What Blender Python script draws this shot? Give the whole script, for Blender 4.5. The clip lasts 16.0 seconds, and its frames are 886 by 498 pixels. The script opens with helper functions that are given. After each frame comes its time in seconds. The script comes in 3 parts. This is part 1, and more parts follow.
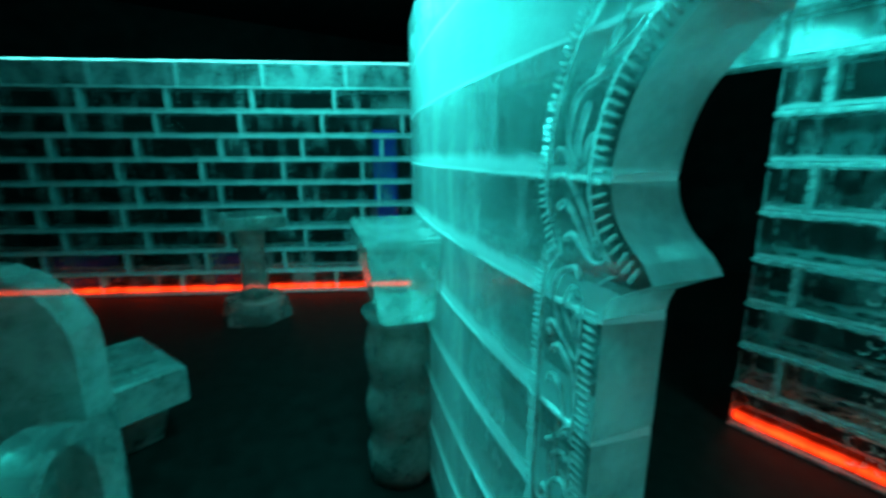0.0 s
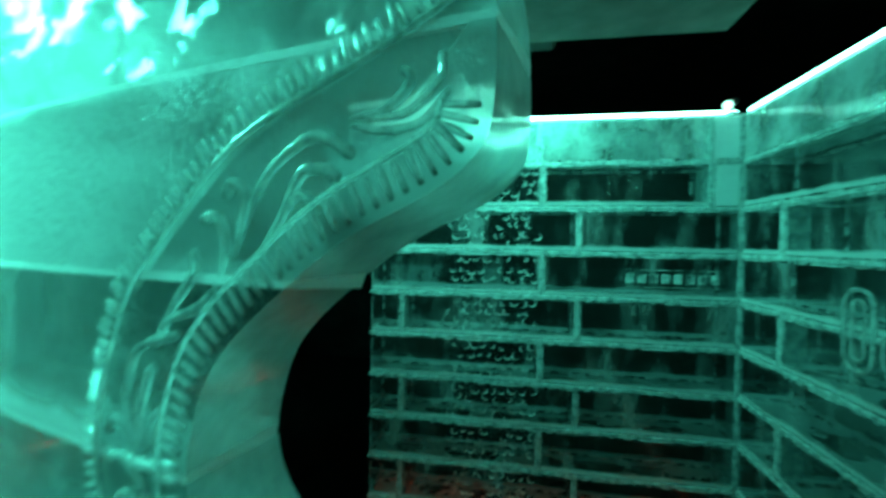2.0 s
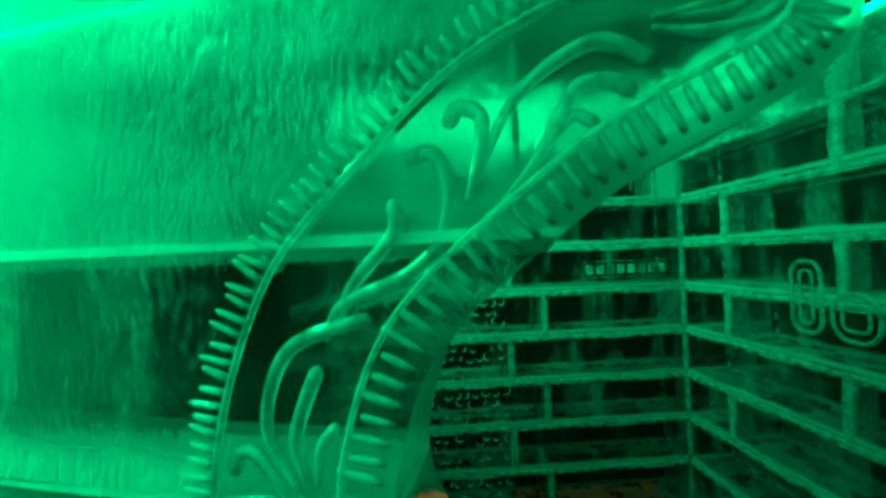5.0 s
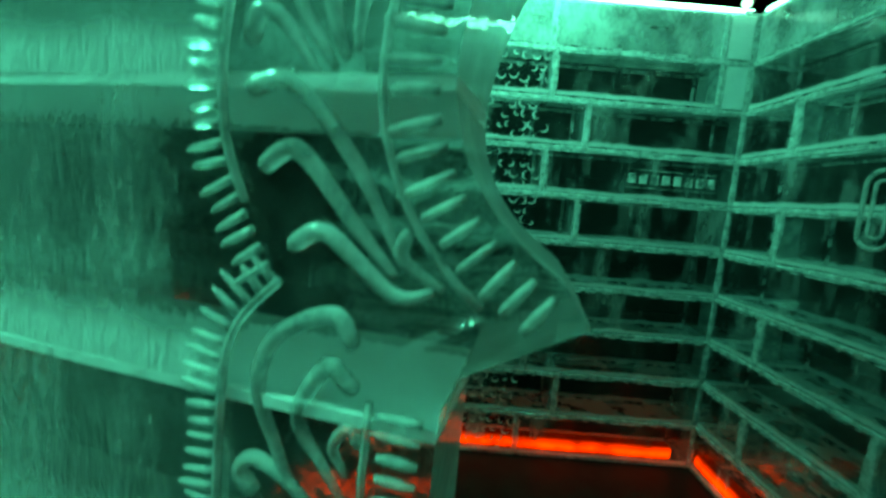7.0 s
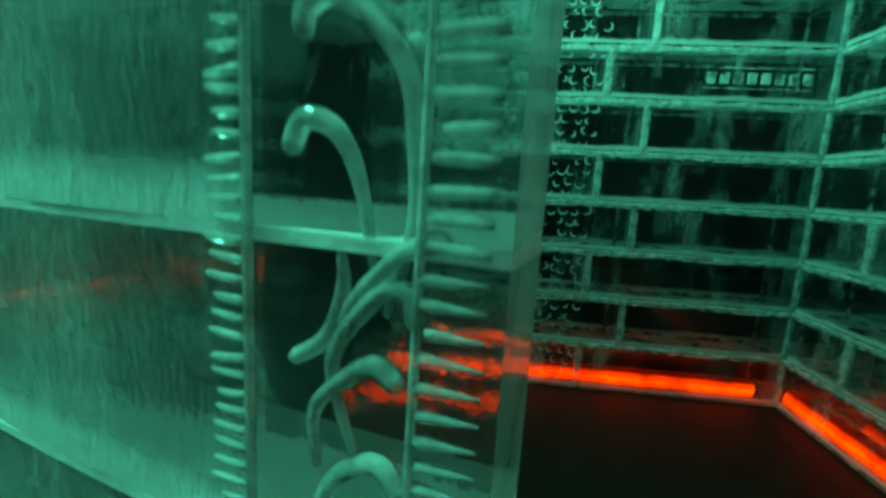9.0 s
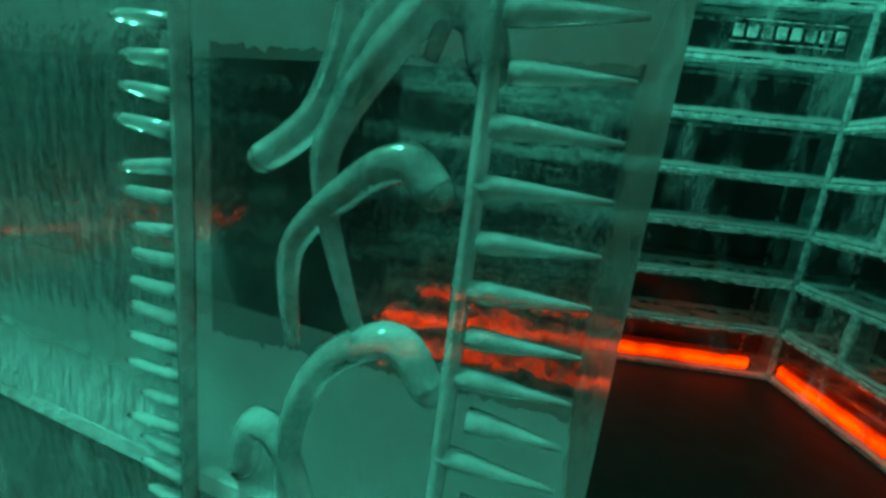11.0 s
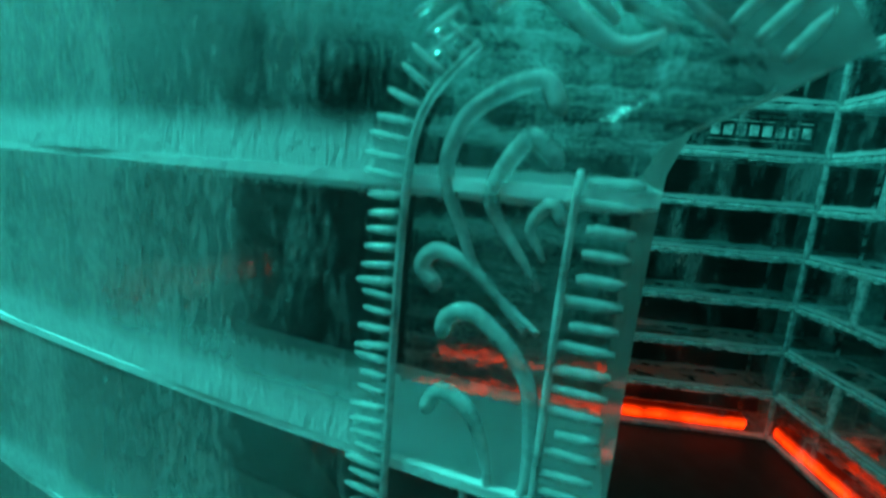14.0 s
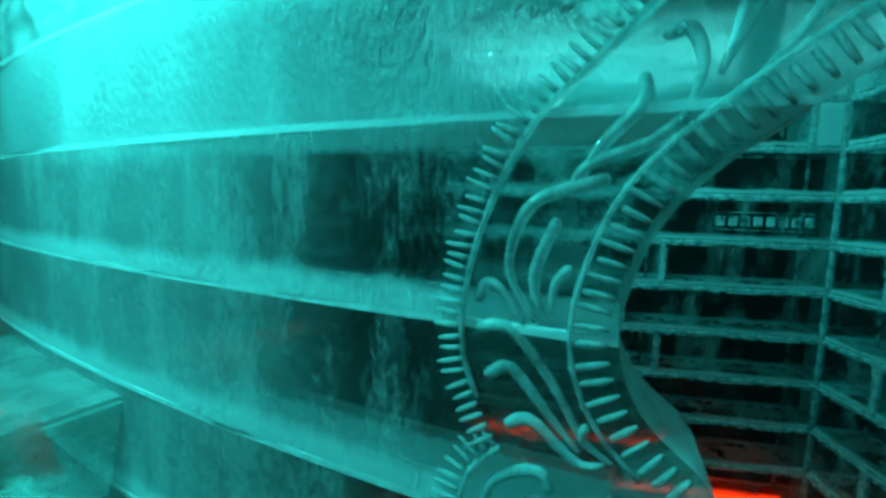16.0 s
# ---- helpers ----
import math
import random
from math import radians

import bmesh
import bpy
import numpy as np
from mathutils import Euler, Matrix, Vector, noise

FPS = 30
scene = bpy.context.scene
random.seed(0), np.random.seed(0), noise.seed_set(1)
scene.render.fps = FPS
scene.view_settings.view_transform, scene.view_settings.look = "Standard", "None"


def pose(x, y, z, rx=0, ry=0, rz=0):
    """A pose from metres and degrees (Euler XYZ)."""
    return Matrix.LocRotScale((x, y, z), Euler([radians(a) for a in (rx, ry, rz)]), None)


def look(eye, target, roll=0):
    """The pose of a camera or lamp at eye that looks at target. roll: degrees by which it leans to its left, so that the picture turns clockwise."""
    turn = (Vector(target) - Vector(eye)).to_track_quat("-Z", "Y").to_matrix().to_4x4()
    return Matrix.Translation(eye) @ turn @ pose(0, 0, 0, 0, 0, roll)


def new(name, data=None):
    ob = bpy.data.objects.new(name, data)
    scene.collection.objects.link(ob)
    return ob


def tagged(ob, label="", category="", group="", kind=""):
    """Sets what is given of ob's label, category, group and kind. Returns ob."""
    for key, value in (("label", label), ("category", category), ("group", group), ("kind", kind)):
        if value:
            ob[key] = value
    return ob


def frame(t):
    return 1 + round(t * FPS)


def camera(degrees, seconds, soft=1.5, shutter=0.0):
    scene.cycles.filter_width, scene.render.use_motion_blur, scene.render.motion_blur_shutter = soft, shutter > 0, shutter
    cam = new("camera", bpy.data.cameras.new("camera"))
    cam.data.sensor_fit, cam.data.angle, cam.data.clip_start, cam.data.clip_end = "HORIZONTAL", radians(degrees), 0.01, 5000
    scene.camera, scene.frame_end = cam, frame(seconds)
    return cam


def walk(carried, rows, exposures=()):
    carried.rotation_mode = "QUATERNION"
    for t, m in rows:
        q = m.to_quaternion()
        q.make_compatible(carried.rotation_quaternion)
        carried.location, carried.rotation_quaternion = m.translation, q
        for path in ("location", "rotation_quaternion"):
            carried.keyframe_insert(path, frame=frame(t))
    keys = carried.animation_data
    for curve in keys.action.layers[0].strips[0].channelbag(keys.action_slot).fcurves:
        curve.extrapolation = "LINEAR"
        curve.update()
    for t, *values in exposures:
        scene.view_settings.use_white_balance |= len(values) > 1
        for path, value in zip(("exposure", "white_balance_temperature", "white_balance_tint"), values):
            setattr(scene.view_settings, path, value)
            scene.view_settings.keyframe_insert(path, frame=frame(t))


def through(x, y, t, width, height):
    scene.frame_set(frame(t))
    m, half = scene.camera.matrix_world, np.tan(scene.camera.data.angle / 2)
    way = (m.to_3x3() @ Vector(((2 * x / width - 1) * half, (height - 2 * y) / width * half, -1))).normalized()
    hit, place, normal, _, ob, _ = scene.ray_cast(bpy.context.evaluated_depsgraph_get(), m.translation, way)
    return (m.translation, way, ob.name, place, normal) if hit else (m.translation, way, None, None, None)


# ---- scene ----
# ---------------------------------------------------------------- camera
cam = camera(91.8, 16.0, soft=3.0, shutter=0.5)
# seconds, eye x y z, degrees to the left of north, upwards, lean
ROWS = [
    (0, -1.122, -2.654, 1.548, 55.38, -12.27, -0.12),
    (0.5, -1.122, -2.691, 1.591, 41.88, -10.52, 0.29),
    (1, -1.106, -2.684, 1.638, 32.94, -9.58, 4.48),
    (1.5, -1.111, -2.593, 1.722, 24.21, -6.13, 5.39),
    (2, -1.160, -2.483, 1.796, 9.75, -0.77, 0.93),
    (2.5, -1.225, -2.394, 1.857, 3.33, 0.85, -0.43),
    (3, -1.279, -2.395, 1.888, -1.57, 2.56, -1.12),
    (3.5, -1.359, -2.397, 1.883, -3.44, 1.91, -3.48),
    (4, -1.423, -2.404, 1.835, -3.90, 1.40, -2.94),
    (4.5, -1.485, -2.419, 1.783, -3.55, 1.81, -3.11),
    (7, -1.545, -2.321, 1.436, -0.57, -6.80, 4.76),
    (7.5, -1.560, -2.317, 1.338, 1.50, -6.82, 3.50),
    (8, -1.573, -2.333, 1.287, 3.48, -7.17, 3.23),
    (8.5, -1.575, -2.312, 1.168, 5.30, -7.90, 2.75),
    (9, -1.554, -2.262, 1.067, 5.73, -8.90, 3.13),
    (9.5, -1.566, -2.190, 0.990, 4.80, -10.20, 3.20),
    (10, -1.575, -2.152, 0.955, 3.00, -12.40, 5.50),
    (12.5, -1.634, -2.259, 0.960, 4.92, -12.60, 6.86),
    (13, -1.650, -2.305, 1.098, 5.11, -9.70, 5.97),
    (13.5, -1.639, -2.312, 1.195, 4.61, -9.60, 4.26),
    (14, -1.647, -2.325, 1.272, 5.05, -9.40, 4.70),
    (14.5, -1.633, -2.359, 1.379, 5.69, -7.40, 5.05),
    (15, -1.623, -2.405, 1.498, 6.03, -5.06, 4.67),
    (15.5, -1.629, -2.440, 1.570, 5.88, -4.71, 3.95),
    (16, -1.661, -2.498, 1.645, 8.67, -5.48, 1.73),
]


def aim(x, y, z, yaw, pitch, lean):
    a, p = radians(yaw), radians(pitch)
    ahead = Vector((-math.sin(a) * math.cos(p), math.cos(a) * math.cos(p), math.sin(p)))
    return look((x, y, z), Vector((x, y, z)) + ahead, lean)


# stops, kelvin and tint drift as the clip's camera rebalances its picture
EXPOSURES = [
    (0.0, 0.1, 6700, 9),
    (1.0, -0.28, 7700, 5),
    (2.0, -0.35, 9000, 0),
    (3.0, -0.42, 14000, -8),
    (3.6, -0.42, 21000, -45),
    (4.5, -0.85, 60000, -150),
    (5.7, -0.5, 25000, -60),
    (7.0, -0.38, 14000, -10),
    (9.0, -0.1, 12000, -6),
    (10.0, -0.05, 11000, -4),
    (12.5, 0.1, 8600, 3),
    (14.0, -0.28, 7400, 6),
    (16.0, -0.8, 6700, 9),
]
walk(cam, [(r[0], aim(*r[1:])) for r in ROWS], EXPOSURES)

# ---------------------------------------------------------------- light
world = bpy.data.worlds.new("dark_hall")
scene.world = world
world.use_nodes = True
world.node_tree.nodes["Background"].inputs["Color"].default_value = (0.05, 0.4, 0.35, 1)
world.node_tree.nodes["Background"].inputs["Strength"].default_value = 0.004
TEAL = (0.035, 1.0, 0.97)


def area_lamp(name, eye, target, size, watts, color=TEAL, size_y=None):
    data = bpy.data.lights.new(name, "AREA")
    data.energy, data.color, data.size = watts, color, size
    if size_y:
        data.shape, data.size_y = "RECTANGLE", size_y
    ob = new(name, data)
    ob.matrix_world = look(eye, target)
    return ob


# unseen overhead lamps, added for the teal light that falls from above
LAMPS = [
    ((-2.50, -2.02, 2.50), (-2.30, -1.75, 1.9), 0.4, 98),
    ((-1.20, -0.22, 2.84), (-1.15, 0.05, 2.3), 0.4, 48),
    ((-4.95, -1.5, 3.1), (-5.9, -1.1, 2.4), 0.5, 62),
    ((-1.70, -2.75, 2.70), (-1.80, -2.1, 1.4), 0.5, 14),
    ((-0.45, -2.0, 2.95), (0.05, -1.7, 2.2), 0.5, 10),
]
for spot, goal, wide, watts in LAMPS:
    area_lamp("unseen_lamp_beam", spot, goal, wide, watts)


# ---------------------------------------------------------------- materials
def shader(name):
    m = bpy.data.materials.new(name)
    m.use_nodes = True
    nt = m.node_tree
    nt.nodes.clear()
    out = nt.nodes.new("ShaderNodeOutputMaterial")

    def add(kind, **values):
        n = nt.nodes.new("ShaderNode" + kind)
        for key, value in values.items():
            n.inputs[key.replace("_", " ")].default_value = value
        return n

    def tie(a, b, i=0, o=0):
        nt.links.new(a.outputs[o], b.inputs[i])

    return m, nt, out, add, tie


def ramp(add, lo, hi, a=0.0, b=1.0):
    r = add("MapRange")
    r.inputs["From Min"].default_value, r.inputs["From Max"].default_value = lo, hi
    r.inputs["To Min"].default_value, r.inputs["To Max"].default_value = a, b
    return r


def ice(name, tint, clear_lo, clear_hi, clear_max, scale, streak=1.0, bump=0.25, through=0.5, rough=0.12, fine=90.0, gloss=1.0, clear_min=0.0, dents=0.0, zone=None, blur=0.0, soften=0.3, detail=5.0, joint_frost=None, vary=False, grit=0.22):
    """Ice that is part frosted (scatters light, on both sides) and part clear (lets the eye through), with a wet gloss."""
    m, nt, out, add, tie = shader(name)
    where = add("TexCoord")
    stretch = add("Mapping")
    stretch.inputs["Scale"].default_value = (1, 1, 1 / streak)
    tie(where, stretch, 0, 3)
    if vary:
        # every brick shows its own stretch of the pattern
        own, far = add("ObjectInfo"), add("Math")
        far.operation = "MULTIPLY"
        far.inputs[1].default_value = 60.0
        nt.links.new(own.outputs["Random"], far.inputs[0])
        nt.links.new(far.outputs[0], stretch.inputs["Location"])
    cloud = add("TexNoise", Scale=scale, Detail=detail, Roughness=0.6)
    tie(stretch, cloud)
    grain = add("TexNoise", Scale=fine, Detail=3.0, Roughness=0.6)
    tie(stretch, grain)
    mixed = add("Math")
    mixed.operation = "MULTIPLY_ADD"
    mixed.inputs[1].default_value = grit
    tie(grain, mixed, 0)
    tie(cloud, mixed, 2)
    clear = ramp(add, clear_lo + grit / 2, clear_hi + grit / 2, clear_min, clear_max)
    tie(mixed, clear, 0)
    if zone:
        spread = add("SeparateXYZ")
        tie(where, spread, 0, 3)
        near = ramp(add, zone[0], zone[1], zone[2], 1.0)
        near.interpolation_type = "SMOOTHSTEP"
        tie(spread, near)
        shared = add("Math")
        shared.operation = "MULTIPLY"
        tie(clear, shared, 0), tie(near, shared, 1)
        clear = shared
    if joint_frost:
        # frost above each joint; on the screen it paints the bright joint seen inside
        level = add("SeparateXYZ")
        tie(where, level, 0, 3)
        phase = add("Math")
        phase.operation = "ADD"
        phase.inputs[1].default_value = 10 * joint_frost[1] - joint_frost[0] - 0.0175
        tie(level, phase, 0, 2)
        wavy = add("Math")
        wavy.operation = "MULTIPLY_ADD"
        wavy.inputs[1].default_value = 0.035
        tie(cloud, wavy, 0), tie(phase, wavy, 2)
        step = add("Math")
        step.operation = "MODULO"
        step.inputs[1].default_value = joint_frost[1]
        tie(wavy, step)
        fade = ramp(add, 0.022, joint_frost[2], 0.12, 1.0)
        fade.interpolation_type = "SMOOTHSTEP"
        tie(step, fade)
        kept = add("Math")
        kept.operation = "MULTIPLY"
        tie(clear, kept, 0), tie(fade, kept, 1)
        clear = kept
    see = add("BsdfTransparent", Color=(tint[0] * 0.9, tint[1], tint[2], 1))
    if blur:
        bent = add("BsdfRefraction", Color=(tint[0] * 0.9, tint[1], tint[2], 1), Roughness=blur, IOR=1.2)
        softened = add("MixShader")
        softened.inputs[0].default_value = soften
        tie(see, softened, 1), tie(bent, softened, 2)
        see = softened
    skin = add("BsdfDiffuse", Color=(*tint, 1), Roughness=0.6)
    glow = add("BsdfTranslucent", Color=(*tint, 1))
    haze = add("MixShader")
    haze.inputs[0].default_value = through
    tie(skin, haze, 1), tie(glow, haze, 2)
    body = add("MixShader")
    tie(clear, body, 0), tie(haze, body, 1), tie(see, body, 2)
    shine = add("BsdfGlossy", Color=(0.9, 0.95, 0.95, 1), Roughness=rough)
    edge = add("Fresnel", IOR=1.31)
    weight = add("Math")
    weight.operation = "MULTIPLY"
    weight.inputs[1].default_value = gloss
    tie(edge, weight)
    whole = add("MixShader")
    tie(weight, whole, 0), tie(body, whole, 1), tie(shine, whole, 2)
    relief = add("Bump", Strength=bump, Distance=0.02)
    tie(mixed, relief, relief.inputs.find("Height"))
    last = relief
    if dents:
        pits = add("TexVoronoi", Scale=11.0)
        pits.feature = "SMOOTH_F1"
        tie(where, pits, 0, 3)
        deep = add("Bump", Strength=dents, Distance=0.03)
        tie(pits, deep, deep.inputs.find("Height"))
        nt.links.new(relief.outputs[0], deep.inputs["Normal"])
        last = deep
    for n in (skin, glow, shine) + ((bent,) if blur else ()):
        nt.links.new(last.outputs[0], n.inputs["Normal"])
    tie(whole, out)
    return m


FROST = (0.80, 0.90, 0.90)
M_SLAB = ice("hazy_ice", FROST, 0.34, 0.54, 0.985, 9.0, streak=3.0, bump=0.5, fine=130, grit=0.5, clear_min=0.66, gloss=0.7, zone=(-2.30, -1.76, 0.62), detail=4.5, joint_frost=(1.991, 0.241, 0.06), blur=0.22, soften=0.65)
M_PANEL_ICE = ice("clear_panel_ice", FROST, 0.36, 0.56, 0.98, 11.0, streak=1.8, bump=0.4, fine=60, clear_min=0.93, gloss=0.7, blur=0.10, soften=0.55)
M_SLAB_HIGH = ice("frosted_hazy_ice", FROST, 0.36, 0.62, 0.92, 7.0, streak=2.0, bump=0.6, fine=110, grit=0.5, clear_min=0.42, gloss=0.6, zone=(-2.10, -1.40, 0.55), blur=0.35, soften=0.8)
M_PANEL_HAZY = ice("hazy_panel_ice", FROST, 0.36, 0.60, 0.93, 10.0, streak=1.6, bump=0.5, fine=70, clear_min=0.62, gloss=0.9, blur=0.32, soften=0.85)
M_END = ice("smooth_end_ice", FROST, 0.40, 0.70, 0.70, 4.0, bump=0.3, fine=40, clear_min=0.40, gloss=0.35)
M_SLAB_TOP = ice("rough_frosted_ice", FROST, 0.36, 0.62, 0.96, 8.0, streak=1.4, bump=0.5, fine=60, dents=0.4, clear_min=0.45, zone=(-1.80, -1.45, 0.50), detail=4.0, blur=0.3, soften=0.75)
M_JOINT = ice("snow_joint", (0.90, 0.96, 0.96), 0.5, 0.9, 0.12, 14.0, bump=0.4, through=0.5, rough=0.4, gloss=0.3)
M_WALL_SNOW = ice("frosty_wall_joint", (0.82, 0.92, 0.92), 0.36, 0.62, 0.72, 22.0, bump=0.4, through=0.5, rough=0.4, gloss=0.3, clear_min=0.22)
M_CARVE = ice("carved_ice", (0.90, 0.96, 0.96), 0.38, 0.66, 0.80, 26.0, bump=0.25, through=0.5, rough=0.05, clear_min=0.42, gloss=1.8)
M_CLEAR = ice("clear_ice_brick", (0.78, 0.90, 0.90), 0.30, 0.47, 0.985, 5.0, streak=3.0, bump=0.12, fine=60, clear_min=0.60, gloss=0.5, joint_frost=(0.0, 0.25, 0.04), vary=True)
M_SCALE = ice("chipped_ice", (0.82, 0.92, 0.92), 0.4, 0.8, 0.5, 30.0, bump=0.3)
M_STOOL = ice("milky_ice", (0.72, 0.80, 0.78), 0.36, 0.64, 0.85, 5.0, bump=0.4, clear_min=0.55)
M_RIM = ice("frosty_brick_rim", (0.84, 0.93, 0.93), 0.40, 0.60, 0.95, 16.0, bump=0.3, fine=80, clear_min=0.15, gloss=0.4)
M_TOP_BRICK = ice("frosted_ice_brick", (0.80, 0.92, 0.92), 0.36, 0.60, 0.85, 5.0, streak=1.5, bump=0.2, fine=60, clear_min=0.35, gloss=0.6, vary=True)


def plain(name, color, rough, noise_scale=20.0, spread=0.35, metal=0.0, bump=0.1, shine=0.5):
    m, nt, out, add, tie = shader(name)
    where = add("TexCoord")
    n = add("TexNoise", Scale=noise_scale, Detail=6.0)
    tie(where, n, 0, 3)
    r = ramp(add, 0.3, 0.7, 1 - spread, 1 + spread)
    tie(n, r)
    tint = add("VectorMath")
    tint.operation = "SCALE"
    tint.inputs[0].default_value = color
    nt.links.new(r.outputs[0], tint.inputs["Scale"])
    p = add("BsdfPrincipled", Roughness=rough, Metallic=metal)
    p.inputs["Specular IOR Level"].default_value = shine
    tie(tint, p)
    b = add("Bump", Strength=bump, Distance=0.01)
    nt.links.new(n.outputs[0], b.inputs["Height"])
    nt.links.new(b.outputs[0], p.inputs["Normal"])
    tie(p, out)
    return m


def lit(name, color, strength):
    m, nt, out, add, tie = shader(name)
    tie(add("Emission", Color=(*color, 1), Strength=strength), out)
    return m


M_FLOOR = plain("black_rubber_floor", (0.004, 0.005, 0.0045), 0.6, 9.0, 0.6, shine=0.12)
M_DARK = plain("black_curtain", (0.006, 0.0065, 0.0065), 0.9, 6.0, 0.4, shine=0.05)
M_METAL = plain("dark_painted_metal", (0.03, 0.03, 0.03), 0.4, 40.0, 0.2, 0.6)
M_PANEL = plain("grey_ceiling_panel", (0.16, 0.17, 0.17), 0.55, 8.0, 0.25)
M_BLUE = plain("blue_plastic", (0.05, 0.08, 0.75), 0.5, 12.0, 0.2)
M_RED_BOX = plain("dull_red_plastic", (0.45, 0.06, 0.05), 0.5, 12.0, 0.2)


def patchy(name, color, low, high, scale):
    """Light seen through uneven ice: bright and dull stretches."""
    m, nt, out, add, tie = shader(name)
    where, n = add("TexCoord"), add("TexNoise", Scale=scale, Detail=4.0, Roughness=0.7)
    tie(where, n, 0, 3)
    r = ramp(add, 0.36, 0.66, low, high)
    tie(n, r)
    e = add("Emission", Color=(*color, 1))
    tie(r, e, 1)
    tie(e, out)
    return m




def core(name, color, middle, half, low, high):
    """A tube of light and its halo in one: hot along its middle height, dull towards its rim, uneven along its length.
    """
    m, nt, out, add, tie = shader(name)
    where, n, apart = add("TexCoord"), add("TexNoise", Scale=7.0, Detail=5.0, Roughness=0.7), add("SeparateXYZ")
    tie(where, n, 0, 3), tie(where, apart, 0, 3)
    off = add("Math")
    off.operation = "SUBTRACT"
    off.inputs[1].default_value = middle
    tie(apart, off, 0, 2)
    size = add("Math")
    size.operation = "ABSOLUTE"
    tie(off, size)
    # the rim's dull emission paints the red halo in the surrounding ice
    r = ramp(add, 0.0, half, high, low)
    tie(size, r)
    u = ramp(add, 0.35, 0.62, 0.25, 1.0)
    tie(n, u)
    both = add("Math")
    both.operation = "MULTIPLY"
    tie(r, both, 0), tie(u, both, 1)
    e = add("Emission", Color=(*color, 1))
    tie(both, e, 1)
    tie(e, out)
    return m


M_RED = core("red_led", (1.0, 0.026, 0.004), 0.070, 0.040, 0.2, 8.5)
M_LENS = lit("cyan_lens", (0.3, 1.0, 0.95), 5.0)
M_CYAN_FAR = patchy("dim_cyan_led", (0.10, 1.0, 0.97), 1.5, 5.0, 3.0)
M_CYAN = patchy("cyan_led", (0.14, 1.0, 0.97), 20.0, 42.0, 3.0)


# ---------------------------------------------------------------- mesh helpers
def mesh_of(name, bm, material, smooth=False):
    me = bpy.data.meshes.new(name)
    bmesh.ops.recalc_face_normals(bm, faces=bm.faces[:])
    bm.to_mesh(me)
    bm.free()
    me.materials.append(material)
    for f in me.polygons:
        f.use_smooth = bool(smooth)
    if smooth == "edges":
        me.set_sharp_from_angle(angle=radians(35))
    return me


def part(name, bm, material, parent, label="", smooth=False):
    ob = new(name, mesh_of(name, bm, material, smooth) if isinstance(bm, bmesh.types.BMesh) else bm)
    ob.parent = parent
    return tagged(ob, label)


def thing(name, label, category, place=(0, 0, 0), group="", kind="", turn=0):
    ob = new(name)
    ob.empty_display_size = 0.1
    ob.matrix_world = pose(*place, 0, 0, turn)
    return tagged(ob, label, category, group, kind)


def box(bm, x0, x1, y0, y1, z0, z1, bevel=0.0):
    made = bmesh.ops.create_cube(bm, size=1)["verts"]
    for v in made:
        v.co = Vector((x0 + (v.co.x + 0.5) * (x1 - x0), y0 + (v.co.y + 0.5) * (y1 - y0), z0 + (v.co.z + 0.5) * (z1 - z0)))
    if bevel:
        edges = list({e for v in made for e in v.link_edges})
        bmesh.ops.bevel(bm, geom=edges, offset=bevel, segments=1, affect="EDGES")
    return bm


def tube(bm, points, radii, sides=8):
    """A tapered round rod along points (Vectors), closed at both ends."""
    rings = []
    for i, p in enumerate(points):
        along = (points[min(i + 1, len(points) - 1)] - points[max(i - 1, 0)]).normalized()
        side = along.cross(Vector((0.22, 0.975, 0.01))).normalized()
        if side.length < 0.5:
            side = Vector((1, 0, 0))
        up = along.cross(side).normalized()
        rings.append([bm.verts.new(p + radii[i] * (math.cos(a) * side + math.sin(a) * up)) for a in (2 * math.pi * k / sides for k in range(sides))])
    for a, b in zip(rings, rings[1:]):
        for k in range(sides):
            bm.faces.new((a[k], a[(k + 1) % sides], b[(k + 1) % sides], b[k]))
    bm.faces.new(rings[0]), bm.faces.new(rings[-1][::-1])
    return bm


def smooth_line(knots, steps=8):
    """Catmull-Rom through 2D knots."""
    k = [knots[0], *knots, knots[-1]]
    line = []
    for i in range(1, len(k) - 2):
        for s in range(steps):
            t = s / steps
            line.append(tuple(0.5 * (2 * b + (c - a) * t + (2 * a - 5 * b + 4 * c - d) * t * t + (3 * b - a - 3 * c + d) * t ** 3) for a, b, c, d in zip(k[i - 1], k[i], k[i + 1], k[i + 2])))
    line.append(tuple(knots[-1]))
    return line


def lathe(bm, profile, sides=28, centre=(0, 0)):
    rings = [[bm.verts.new((centre[0] + r * math.cos(2 * math.pi * k / sides), centre[1] + r * math.sin(2 * math.pi * k / sides), z)) for k in range(sides)] for r, z in profile]
    for a, b in zip(rings, rings[1:]):
        for k in range(sides):
            bm.faces.new((a[k], a[(k + 1) % sides], b[(k + 1) % sides], b[k]))
    bm.faces.new(rings[0][::-1]), bm.faces.new(rings[-1])
    return bm


# ---------------------------------------------------------------- hall
def slab_box(name, x0, x1, y0, y1, z0, z1, material, label, category):
    ob = new(name, mesh_of(name, box(bmesh.new(), x0, x1, y0, y1, z0, z1), material))
    return tagged(ob, label, category, kind="structure")


